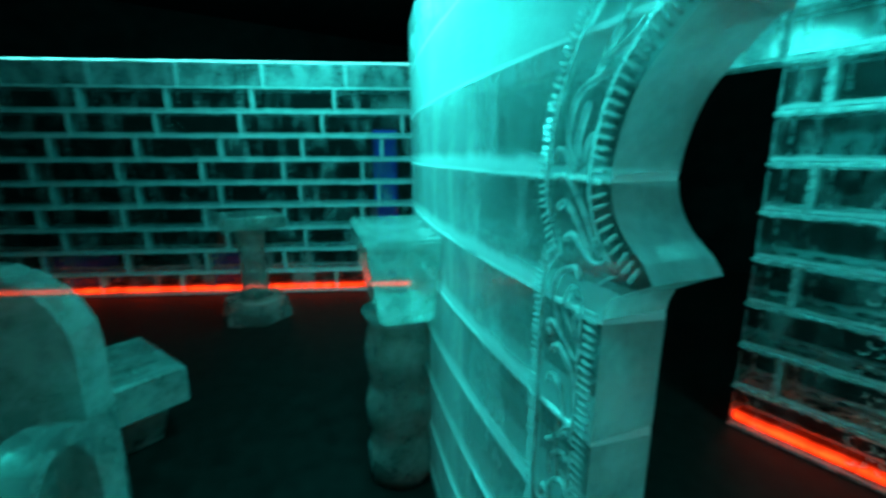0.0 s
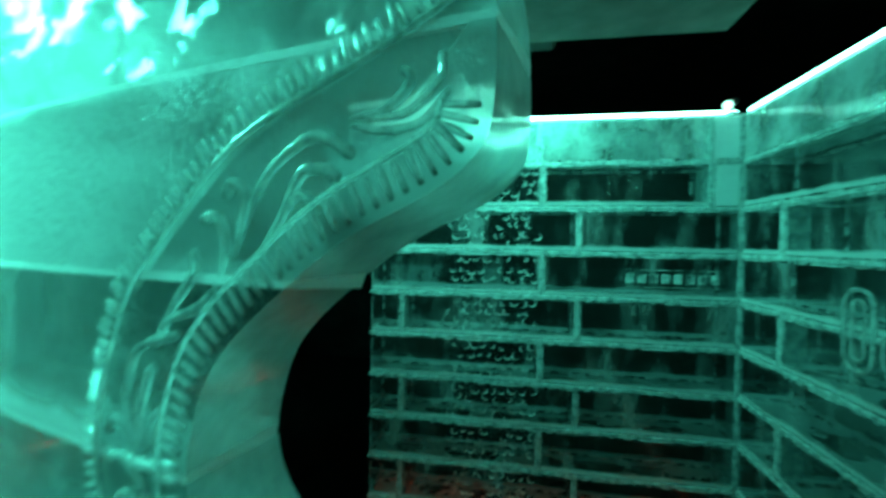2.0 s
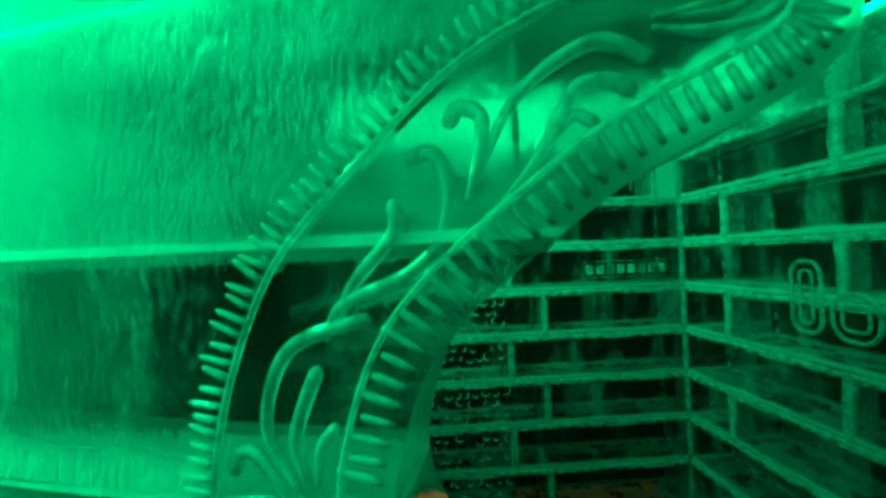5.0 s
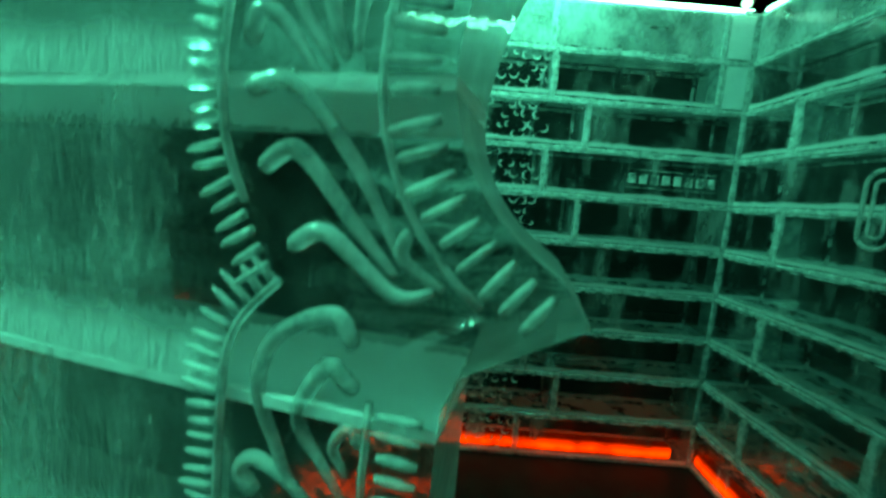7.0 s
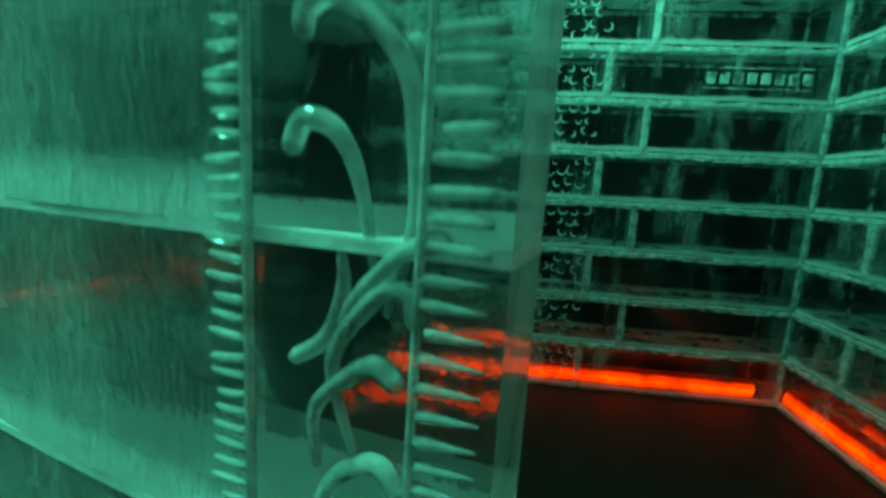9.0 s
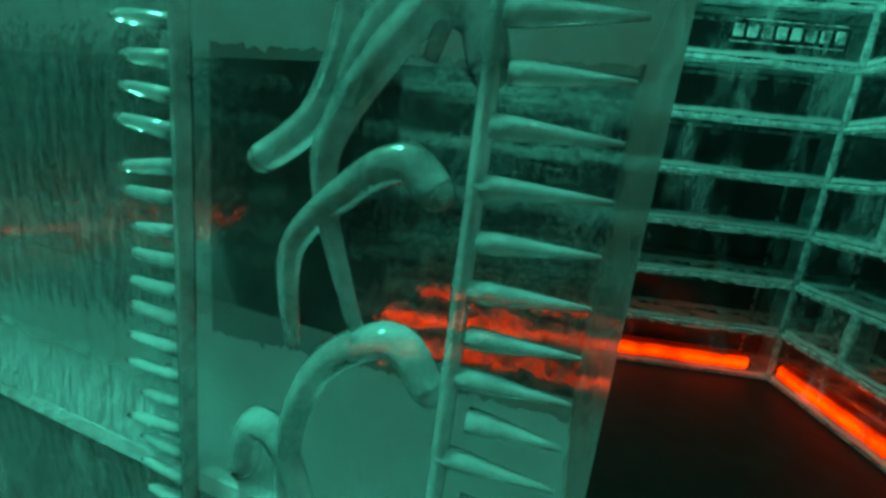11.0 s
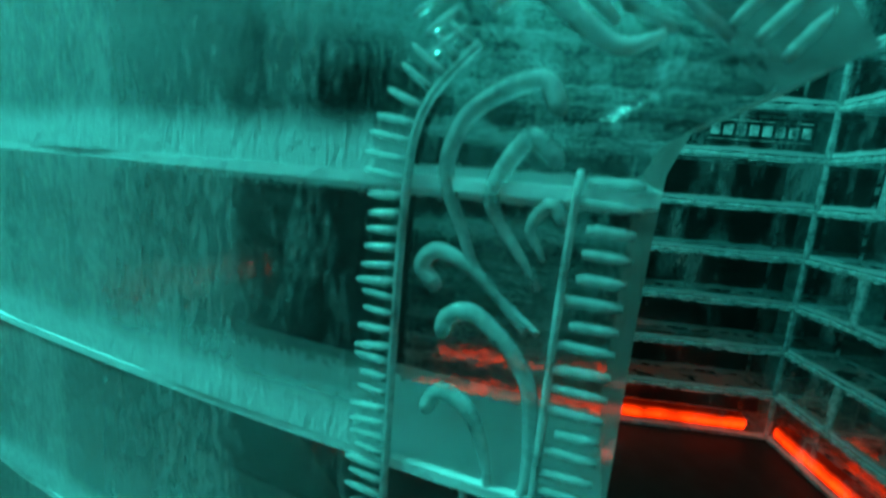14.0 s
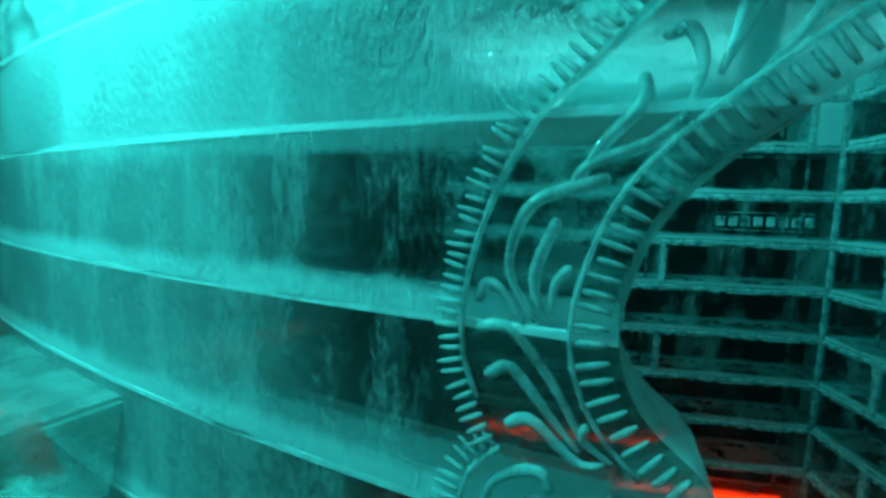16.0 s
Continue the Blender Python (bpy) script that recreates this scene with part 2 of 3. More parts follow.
slab_box("floor", -9, 3, -8, 4, -0.1, 0, M_FLOOR, "black rubber floor, dull and slightly damp", "floor")
slab_box("ceiling", -9, 3, -8, 4, 3.6, 3.7, M_DARK, "unlit black ceiling high over the ice walls", "ceiling")
slab_box("wall_back", -9, 3, 3.9, 4, 0, 3.6, M_DARK, "black curtain wall behind the ice walls", "wall")
slab_box("wall_south", -9, 3, -8, -7.9, 0, 3.6, M_DARK, "black curtain wall closing the hall", "wall")
slab_box("wall_outer_west", -9, -8.9, -7.9, 3.9, 0, 3.6, M_DARK, "black curtain wall closing the hall", "wall")
slab_box("wall_outer_east", 2.9, 3, -7.9, 3.9, 0, 3.6, M_DARK, "black curtain wall closing the hall", "wall")

# ---------------------------------------------------------------- ice brick walls
COURSE, DEEP, GAP, SNOW = 0.25, 0.25, 0.016, 0.075
brick_meshes = {}


def brick_mesh(length, material=None):
    material = material or M_CLEAR
    key = (round(length, 3), material.name)
    if key not in brick_meshes:
        bm = box(bmesh.new(), 0, key[0] - GAP, 0, DEEP - 0.004, 0, COURSE - GAP, 0.011)
        bm.normal_update()
        for f in bm.faces:
            f.material_index = 0 if max(abs(v) for v in f.normal) > 0.99 else 1
        brick_meshes[key] = mesh_of("brick", bm, material)
        brick_meshes[key].materials.append(M_RIM)
    return brick_meshes[key]


def snow_ridge(bm, ax, az, bx, bz, half):
    """Snow squeezed a little proud of a joint from (ax, az) to (bx, bz) on the wall's face, with a ragged rim."""
    n = max(2, round(math.hypot(bx - ax, bz - az) / 0.045))
    ux, uz = (bz - az) / math.hypot(bx - ax, bz - az), -(bx - ax) / math.hypot(bx - ax, bz - az)
    rows = []
    for k in range(n + 1):
        x, z = ax + (bx - ax) * k / n, az + (bz - az) * k / n
        one, two = (half * (1.0 + 0.75 * noise.noise(Vector((x * 11, z * 11, side)))) for side in (0.0, 7.3))
        rows.append([bm.verts.new((x + ux * d, y, max(z + uz * d, 0.0))) for d, y in ((-one, 0.006), (-one * 0.6, -0.0035), (two * 0.6, -0.0035), (two, 0.006))])
    for p, q in zip(rows, rows[1:]):
        for j in range(3):
            bm.faces.new((p[j], p[j + 1], q[j + 1], q[j]))


def ice_wall(name, start, turn, length, joints, label, courses=10, wide=0.012, snow=M_WALL_SNOW):
    """Courses of clear bricks between sheets of snow. Local x runs along the face, local y goes into the wall."""
    place = pose(*start, 0, 0, turn)
    bm = bmesh.new()
    for c in range(courses + 1):
        z = c * COURSE
        lo, hi = (max(z - GAP / 2, 0.0), z + GAP / 2) if c < courses else (z - GAP / 2, z)
        box(bm, 0, length, 0.003, SNOW, lo, hi)
        if 0 < c < courses:
            snow_ridge(bm, 0, z, length, z, 0.0108)
    for c in range(courses):
        for j in joints(c):
            if 0.02 < j < length - 0.02:
                snow_ridge(bm, j, c * COURSE + 0.012, j, (c + 1) * COURSE - 0.012, wide)
                box(bm, j - GAP / 2, j + GAP / 2, 0.003, SNOW + 0.03, c * COURSE + GAP / 2 + 0.0005, (c + 1) * COURSE - GAP / 2 - 0.0005)
    wall = tagged(new(name, mesh_of(name, bm, snow)), label, "ice wall", kind="structure")
    wall.matrix_world = place
    for c in range(courses):
        cuts = [0.0, *[j for j in joints(c) if 0.02 < j < length - 0.02], length]
        for a, b in zip(cuts, cuts[1:]):
            ob = new("brick", brick_mesh(b - a, M_JOINT if b - a < 0.19 else M_TOP_BRICK if c == courses - 1 or courses == 2 else M_CLEAR))
            ob.parent = wall
            ob.location = (a + GAP / 2, 0, c * COURSE + GAP / 2)
    return wall


# courses count upwards from the floor; the top one is 9
def joints_north(c):
    top = 9 - c
    if top == 0:
        return [0.99, 1.87, 2.03]
    if top == 1:
        return [0.48, 1.01, 1.88, 2.03]
    return [0.20, 1.21, 2.03] if top % 2 == 0 else [1.01, 2.03]


def joints_east(c):
    top = 9 - c
    return [0.94, 1.94, 2.94, 3.94] if top % 2 or top == 0 else [0.35, 1.35, 2.35, 3.35]


def joints_west(c):
    first = (0.69, 0.56, 0.42, 0.19, 0.83, 0.14, 0.81, 0.16, 0.77, 0.48)[9 - c]
    return [first + 0.86 * k for k in range(8)]


wall_north = ice_wall("wall_north", (-2.03, 0, 0), 0, 2.28, joints_north, "wall of clear ice bricks with white snow joints, lit teal")
lintel = ice_wall("wall_lintel", (-3.75, 0, 2.0), 0, 1.715, lambda c: [0.55, 1.2] if c else [0.85], "two courses of frosted ice bricks bridging a dark gap in the wall", 2)
pier = ice_wall("wall_pier", (-3.75, 0, 0), 0, 0.6, lambda c: [0.3] if c % 2 else [], "short pier of clear ice bricks carrying the bridging courses", 8)
wall_east = ice_wall("wall_east", (0, 0, 0), -90, 4.6, joints_east, "long wall of clear ice bricks with white snow joints", wide=0.028)
wall_west = ice_wall("wall_west", (-7.75, -4.334, 0), 60, 6.4, joints_west, "far wall of clear ice bricks with thin snow joints", snow=M_JOINT)


def led_line(name, wall, length, label, color, y, z, radius):
    ob = thing(name, label, "light strip")
    ob.matrix_world = wall.matrix_world.copy()
    bm = bmesh.new()
    box(bm, 0.02, length - 0.02, y - radius, y + radius, z - radius, z + radius, radius * 0.45)
    part("tube", bm, color, ob)
    return ob


led_line("red_light_strip", wall_north, 1.95, "glowing red light strip inside the lowest course of ice", M_RED, 0.050, 0.070, 0.044)
led_line("red_light_strip", wall_east, 4.6, "glowing red light strip inside the lowest course of ice", M_RED, 0.050, 0.070, 0.044)
led_line("red_light_strip", wall_west, 6.4, "glowing red light strip along the foot of the far ice wall", M_RED, 0.050, 0.070, 0.044)
led_line("cyan_light_strip", wall_north, 2.02, "cyan light strip lying along the top of the ice wall", M_CYAN, 0.014, 2.510, 0.009)
led_line("cyan_light_strip", wall_east, 4.6, "cyan light strip lying along the top of the ice wall", M_CYAN, 0.014, 2.510, 0.009)
led_line("cyan_light_strip", wall_west, 6.4, "cyan light strip lying along the top of the far ice wall", M_CYAN_FAR, 0.012, 2.506, 0.005)

# ---------------------------------------------------------------- carved ice screen
SEAM_TOP, SEAM_STEP, THICK = 1.991, 0.241, 0.15
INTO = Vector((0.221, 0.975, 0))


def face_y(x):
    """The screen's front face: straight at the carved end, bending back further along."""
    s = x + 1.45
    return -2.057 - 0.227 * s + (0.078 * s * s if s < 0 else 0.0)


EDGE = smooth_line([(-1.545, 0.0), (-1.543, 0.6), (-1.54, 1.0), (-1.538, 1.2), (-1.535, 1.285)], 5) + smooth_line([(-1.524, 1.314), (-1.485, 1.337), (-1.444, 1.36)], 4) + smooth_line([(-1.462, 1.386), (-1.508, 1.425), (-1.536, 1.475), (-1.541, 1.535), (-1.517, 1.62), (-1.48, 1.675), (-1.415, 1.733), (-1.33, 1.796), (-1.24, 1.84), (-1.203, 1.866), (-1.183, 1.90), (-1.180, 1.985), (-1.188, 2.07), (-1.205, 2.15), (-1.23, 2.25)], 4)
BORDER = smooth_line([(-1.71, 0.0), (-1.71, 0.7), (-1.71, 1.1), (-1.708, 1.25), (-1.698, 1.32), (-1.66, 1.366)], 6) + smooth_line([(-1.69, 1.42), (-1.708, 1.47), (-1.710, 1.54), (-1.688, 1.635), (-1.645, 1.73), (-1.58, 1.802), (-1.487, 1.887), (-1.41, 1.930), (-1.30, 1.972), (-1.198, 2.020)], 6)


def edge_x(z):
    return float(np.interp(z, [p[1] for p in EDGE], [p[0] for p in EDGE]))


def on_face(x, z, out=0.0):
    """A place on the front face, out metres proud of it."""
    return Vector((x, face_y(x), z)) - out * INTO


LEFT = -3.32
screen = thing("carved_ice_screen", "tall curved screen of stacked clear ice with a carved scroll border", "ice sculpture", (-2.4, -1.75, 0))
back_into = screen.matrix_world.inverted()


def sculpt(name, bm, material, label="", smooth=False):
    ob = part(name, bm, material, screen, label, smooth)
    ob.matrix_parent_inverse = back_into
    return ob


def border_x(z):
    return float(np.interp(z, [p[1] for p in BORDER], [p[0] for p in BORDER]))


def layer(z0, z1, rows, plain_cols=24, wave=0.004, grain=4.0, sink=0.006, closed=False, swell=0.0):
    """One course of the screen between two heights: plain field, sunk carved panel, free end cut to the outline."""
    bm = bmesh.new()
    heights = sorted({z0 + (z1 - z0) * i / rows for i in range(rows + 1)} | {z for _, z in EDGE if z0 + 0.004 < z < z1 - 0.004})
    panel = (0.0, 0.03, 0.30, 0.60, 0.66, 0.72, 1.0)
    front, rear = [], []
    for z in heights:
        end = edge_x(z)
        start = min(border_x(z), end - 0.05)
        f, r = [], []
        xs = [LEFT + (start - LEFT) * k / plain_cols for k in range(plain_cols)] + [start + (end - start) * k for k in panel]
        for k, x in enumerate(xs):
            out = 0.0
            if 0 < k < plain_cols:
                out = wave * (noise.noise(Vector((x * grain, 0, z * grain * 1.2))) - 0.8 * abs(noise.noise(Vector((x * grain * 2, 3, z * grain * 2.2)))))
                out *= min(1.0, (plain_cols - k) / 8)
            elif plain_cols < k < plain_cols + 5 and sink:
                out = -sink
            f.append(bm.verts.new(on_face(x, z, out)))
            lift = swell * (1 if z > (z0 + z1) / 2 else -1)
            r.append(bm.verts.new(on_face(x, z + lift) + (THICK - (0.004 if swell else 0.0)) * INTO))
        front.append(f), rear.append(r)
    cols = len(front[0]) - 1
    for a in range(len(heights) - 1):
        for k in range(cols):
            face = bm.faces.new((front[a][k], front[a][k + 1], front[a + 1][k + 1], front[a + 1][k]))
            other = bm.faces.new((rear[a][k + 1], rear[a][k], rear[a + 1][k], rear[a + 1][k + 1]))
            face.material_index, other.material_index = (1 if k >= plain_cols else 0), 1
        bm.faces.new((front[a][-1], rear[a][-1], rear[a + 1][-1], front[a + 1][-1])).material_index = 2
        bm.faces.new((rear[a][0], front[a][0], front[a + 1][0], rear[a + 1][0])).material_index = 2
    for k in range(cols):
        if closed:
            bm.faces.new((rear[0][k], rear[0][k + 1], front[0][k + 1], front[0][k]))
            bm.faces.new((front[-1][k], front[-1][k + 1], rear[-1][k + 1], rear[-1][k]))
    return bm


seams = [SEAM_TOP + SEAM_STEP] + [SEAM_TOP - SEAM_STEP * k for k in range(9)] + [0.0]
for n, (upper, lower) in enumerate(zip(seams, seams[1:])):
    low = lower + (0.004 if lower > 0 else 0.0)
    if n == 0:
        bm = layer(low, upper - 0.004, 22, 110, wave=0.022, grain=9.0)
    else:
        bm = layer(low, upper - 0.004, 8, 40)
    block = sculpt("ice_block", bm, (M_SLAB_TOP, M_SLAB_HIGH)[n] if n < 2 else M_SLAB, "frosted, dented ice block" if n == 0 else "hazy clear ice block", "edges")
    block.data.materials.append(M_PANEL_HAZY if n < 2 else M_PANEL_ICE)
    block.data.materials.append(M_END)
for z in [seams[0], *seams[1:-1]]:
    bm = layer(z - 0.005, z + 0.005, 1, wave=0.0, sink=0.0, closed=True, swell=0.012)
    for f in bm.faces:
        f.material_index = 0
    sculpt("snow_joint", bm, M_JOINT, "white snow joint between ice blocks")


for x, z, tall in ((-1.43, 1.755, 0.231), (-2.22, 1.514, 0.231), (-2.65, 1.755, 0.231), (-2.24, 1.032, 0.231), (-2.75, 1.273, 0.231), (-2.72, 0.791, 0.231)):
    bm = bmesh.new()
    for v in box(bm, -0.0025, 0.0025, 0.012, THICK - 0.012, 0, tall, 0.001).verts:
        v.co = on_face(x + v.co.x, z + v.co.z) + v.co.y * INTO
    sculpt("upright_joint", bm, M_JOINT, "thin upright snow joint between two ice blocks")


# carved border: a raised line, teeth outside it, ribs along the free end
def raised_line(knots, radius, out=0.003):
    bm = bmesh.new()
    pts = [on_face(x, z, out) for x, z in knots]
    return tube(bm, pts, [radius] * len(pts), 6)


def along(line, step):
    """Even places on a polyline with their direction."""
    left = 0.0
    for (xa, za), (xb, zb) in zip(line, line[1:]):
        d = math.hypot(xb - xa, zb - za)
        while left < d and d > 1e-6:
            t = left / d
            yield xa + (xb - xa) * t, za + (zb - za) * t, (xb - xa) / d, (zb - za) / d
            left += step
        left -= d


split = next(i for i, (a, b) in enumerate(zip(BORDER, BORDER[1:])) if b[0] < a[0] - 0.03 or (a[1] < 1.37 < b[1]))
for line in (BORDER[:split + 1], BORDER[split + 1:]):
    sculpt("border_line", raised_line(line, 0.004), M_CARVE, "thin raised ice line", True)
inner = [(x - 0.050, z) for x, z in EDGE if z < 1.30]
sculpt("border_line", raised_line(inner, 0.0035), M_CARVE, "thin raised ice line", True)
upper_inner = []
for i, (x, z) in enumerate(EDGE):
    if 1.40 < z < 1.93:
        (xa, za), (xb, zb) = EDGE[i - 1], EDGE[min(i + 1, len(EDGE) - 1)]
        d = math.hypot(xb - xa, zb - za)
        upper_inner.append((x - 0.048 * (zb - za) / d, z + 0.048 * (xb - xa) / d))
sculpt("border_line", raised_line(upper_inner, 0.0035), M_CARVE, "thin raised ice line", True)


def tooth_mesh(length, wide, shape):
    bm = bmesh.new()
    pts = [Vector((-length * t, 0, 0)) for t in (0, 0.35, 0.8, 1.0)]
    rings = []
    for p, r in zip(pts, [wide * k for k in shape]):
        rings.append([bm.verts.new(p + Vector((0, -r * 0.8 * math.cos(a), r * math.sin(a)))) for a in (2 * math.pi * k / 6 for k in range(6))])
    for a, b in zip(rings, rings[1:]):
        for k in range(6):
            bm.faces.new((a[k], a[(k + 1) % 6], b[(k + 1) % 6], b[k]))
    bm.faces.new(rings[0]), bm.faces.new(rings[-1][::-1])
    return mesh_of("tooth", bm, M_CARVE, True)


tooth = tooth_mesh(0.032, 0.0040, (1.0, 0.95, 0.8, 0.4))
rib = tooth_mesh(0.039, 0.0042, (0.7, 1.0, 1.0, 0.8))
pointed_rib = tooth_mesh(0.039, 0.0046, (0.2, 0.55, 0.95, 1.0))
yaw_face = math.degrees(math.atan2(-0.227, 1.0))


def stud(name, mesh, x, z, dx, dz, jitter):
    ob = new(name, mesh)
    ob.parent = screen
    ob.matrix_parent_inverse = back_into
    lean = math.degrees(math.atan2(dx, dz)) + random.uniform(-jitter, jitter)
    ob.matrix_basis = Matrix.Translation(on_face(x, z, 0.002)) @ pose(0, 0, 0, 0, 0, yaw_face) @ pose(0, 0, 0, 0, lean, 0) @ Matrix.Diagonal((random.uniform(0.8, 1.12), 1, random.uniform(0.85, 1.1), 1))


for x, z, dx, dz in along([p for p in BORDER if p[1] > 0.55], 0.0138):
    stud("tooth", tooth, x - 0.004, z, dx, dz, 7)
for x, z, dx, dz in along([p for p in EDGE if 0.55 < p[1] < 1.30], 0.0165):
    stud("rib", pointed_rib if z < 1.02 else rib, x - 0.010, z, dx, dz, 3)
for x, z, dx, dz in along([p for p in EDGE if 1.37 < p[1] < 1.92], 0.0165):
    stud("rib", rib, x - 0.010 * dz, z + 0.010 * dx, dx, dz, 3)


# scrolls: knots from the curled tip to the root
def scroll(*knots, thick=0.0066):
    line = [(x, z + float(np.interp(z, (0.70, 0.80, 1.20, 1.30), (0.0, 0.030, 0.028, 0.0)))) for x, z in smooth_line(list(knots), 7)]
    n = len(line)
    radii = [thick * (0.75 + 0.5 * math.sin(math.pi * min(1.0, 0.25 + 0.75 * i / n)) - 0.35 * (i / n)) for i in range(n)]
    bm = bmesh.new()
    tube(bm, [on_face(x, z, -0.004) for x, z in line], radii, 8)
    tip = bmesh.ops.create_uvsphere(bm, u_segments=8, v_segments=6, radius=thick * 1.05)["verts"]
    for v in tip:
        v.co += on_face(line[0][0], line[0][1], -0.004)
    sculpt("scroll", bm, M_CARVE, "raised curled tendril of clear ice", True)


scroll((-1.604, 1.326), (-1.617, 1.343), (-1.649, 1.332), (-1.672, 1.309), (-1.679, 1.266), (-1.665, 1.214), (-1.646, 1.172), (-1.600, 1.135))
scroll((-1.602, 1.288), (-1.622, 1.304), (-1.643, 1.254), (-1.636, 1.219), (-1.603, 1.169))
scroll((-1.594, 1.229), (-1.602, 1.244), (-1.614, 1.217), (-1.602, 1.190), thick=0.0052)
scroll((-1.682, 1.161), (-1.693, 1.175), (-1.679, 1.188), (-1.646, 1.172), (-1.61, 1.135))
scroll((-1.672, 1.124), (-1.668, 1.137), (-1.645, 1.141), (-1.606, 1.101), (-1.597, 1.050), (-1.598, 1.005), (-1.612, 0.955))
scroll((-1.566, 1.679), (-1.637, 1.652), (-1.660, 1.580), (-1.627, 1.519))
scroll((-1.611, 1.632), (-1.632, 1.572), (-1.619, 1.525))
scroll((-1.596, 1.582), (-1.609, 1.564), (-1.612, 1.530), thick=0.0052)
scroll((-1.693, 1.541), (-1.686, 1.558), (-1.668, 1.552), (-1.640, 1.515))
scroll((-1.690, 1.505), (-1.656, 1.508), (-1.607, 1.452), (-1.569, 1.385))
scroll((-1.678, 1.450), (-1.652, 1.461), (-1.607, 1.412), (-1.575, 1.378))
scroll((-1.652, 1.394), (-1.627, 1.403), (-1.576, 1.365), (-1.547, 1.371))
scroll((-1.569, 1.407), (-1.570, 1.391), (-1.540, 1.372), thick=0.0052)
scroll((-1.267, 1.956), (-1.260, 1.944), (-1.285, 1.922), (-1.323, 1.917), thick=0.0052)
scroll((-1.229, 1.963), (-1.229, 1.943), (-1.262, 1.917), (-1.308, 1.916), thick=0.0052)
scroll((-1.222, 1.931), (-1.248, 1.905), (-1.290, 1.902), (-1.323, 1.909), thick=0.0052)
scroll((-1.325, 1.883), (-1.346, 1.897), (-1.377, 1.900), (-1.431, 1.861), (-1.469, 1.786))
scroll((-1.341, 1.861), (-1.356, 1.869), (-1.382, 1.865), (-1.410, 1.816), (-1.440, 1.777))
scroll((-1.369, 1.837), (-1.384, 1.844), (-1.400, 1.828), thick=0.0052)
scroll((-1.484, 1.848), (-1.476, 1.859), (-1.458, 1.850), (-1.461, 1.817), (-1.472, 1.778))
scroll((-1.517, 1.820), (-1.498, 1.821), (-1.487, 1.790), (-1.494, 1.752))
scroll((-1.535, 1.778), (-1.536, 1.754), (-1.575, 1.709), (-1.59, 1.67))
scroll((-1.499, 1.738), (-1.529, 1.715), (-1.585, 1.692), (-1.60, 1.66))
scroll((-1.592, 0.953), (-1.599, 0.970), (-1.616, 0.969), (-1.644, 0.933), (-1.648, 0.904), (-1.63, 0.85))
scroll((-1.605, 0.912), (-1.617, 0.921), (-1.635, 0.912), (-1.662, 0.882), (-1.66, 0.84))
scroll((-1.680, 1.056), (-1.671, 1.072), (-1.6525, 1.068), (-1.639, 1.052), (-1.629, 1.024), (-1.622, 0.985))
scroll((-1.677, 0.916), (-1.653, 0.935), (-1.642, 0.969), (-1.645, 0.998), thick=0.0056)
scroll((-1.580, 1.004), (-1.595, 0.999), (-1.609, 0.989), (-1.640, 0.951), (-1.65, 0.90))
scroll((-1.600, 0.838), (-1.617, 0.854), (-1.650, 0.828), (-1.660, 0.768), (-1.625, 0.69))
scroll((-1.685, 0.778), (-1.677, 0.798), (-1.655, 0.778), (-1.615, 0.668))
scroll((-1.595, 0.728), (-1.610, 0.738), (-1.625, 0.708), (-1.605, 0.648), thick=0.0052)

# ---------------------------------------------------------------- chipped pattern on the north wall
def chip(bm, x, z, size, spin):
    pts = []
    for k in range(6):
        a = spin + math.pi * 1.1 * k / 5
        pts.append(Vector((x + size * math.cos(a), -0.001, z + size * math.sin(a))))
    tube(bm, pts, [0.001, 0.003, 0.0045, 0.0045, 0.003, 0.001], 5)


for c in range(9):
    bm = bmesh.new()
    for row in range(4):
        for col in range(9):
            if random.random() < 0.9:
                chip(bm, 0.495 + 0.056 * (col + 0.5 * (row % 2)) + random.uniform(-0.012, 0.012), c * COURSE + 0.042 + 0.055 * row + random.uniform(-0.01, 0.01), random.uniform(0.012, 0.024), random.uniform(1.4, 4.4))
    ob = part("chipped_scales", bm, M_SCALE, wall_north, "rows of small crescent chips cut into the ice")
    ob["kind"] = "stuff"


# ---------------------------------------------------------------- carved marks on the walls, as plain shapes
def bars(name, wall, specs, label, material):
    ob = thing(name, label, "carved mark")
    ob.matrix_world = wall.matrix_world.copy()
    for x, z, w, h in specs:
        part("bar", box(bmesh.new(), x - w / 2, x + w / 2, -0.010, 0.001, z - h / 2, z + h / 2, min(0.004, h * 0.3)), material, ob)
    return ob


mark = [(1.48 + 0.061 * k, 1.622, 0.042, 0.052) for k in range(8)]
mark += [(1.693, 1.668, 0.48, 0.003), (1.693, 1.576, 0.48, 0.003)]
bars("carved_mark", wall_north, mark, "small raised row of plain ice bars on a brick", M_RIM)


def outline_block(bm, x, z, w, h, radius, thick):
    """A rounded outline standing a little proud of the wall."""
    line = []
    for cx, cz, a0 in ((x + w / 2 - radius, z + h / 2 - radius, 0), (x - w / 2 + radius, z + h / 2 - radius, 90), (x - w / 2 + radius, z - h / 2 + radius, 180), (x + w / 2 - radius, z - h / 2 + radius, 270)):
        for k in range(6):
            a = radians(a0 + 18 * k)
            line.append(Vector((cx + radius * math.cos(a), -0.006, cz + radius * math.sin(a))))
    line.append(line[0].copy())
    tube(bm, line, [thick] * len(line), 6)


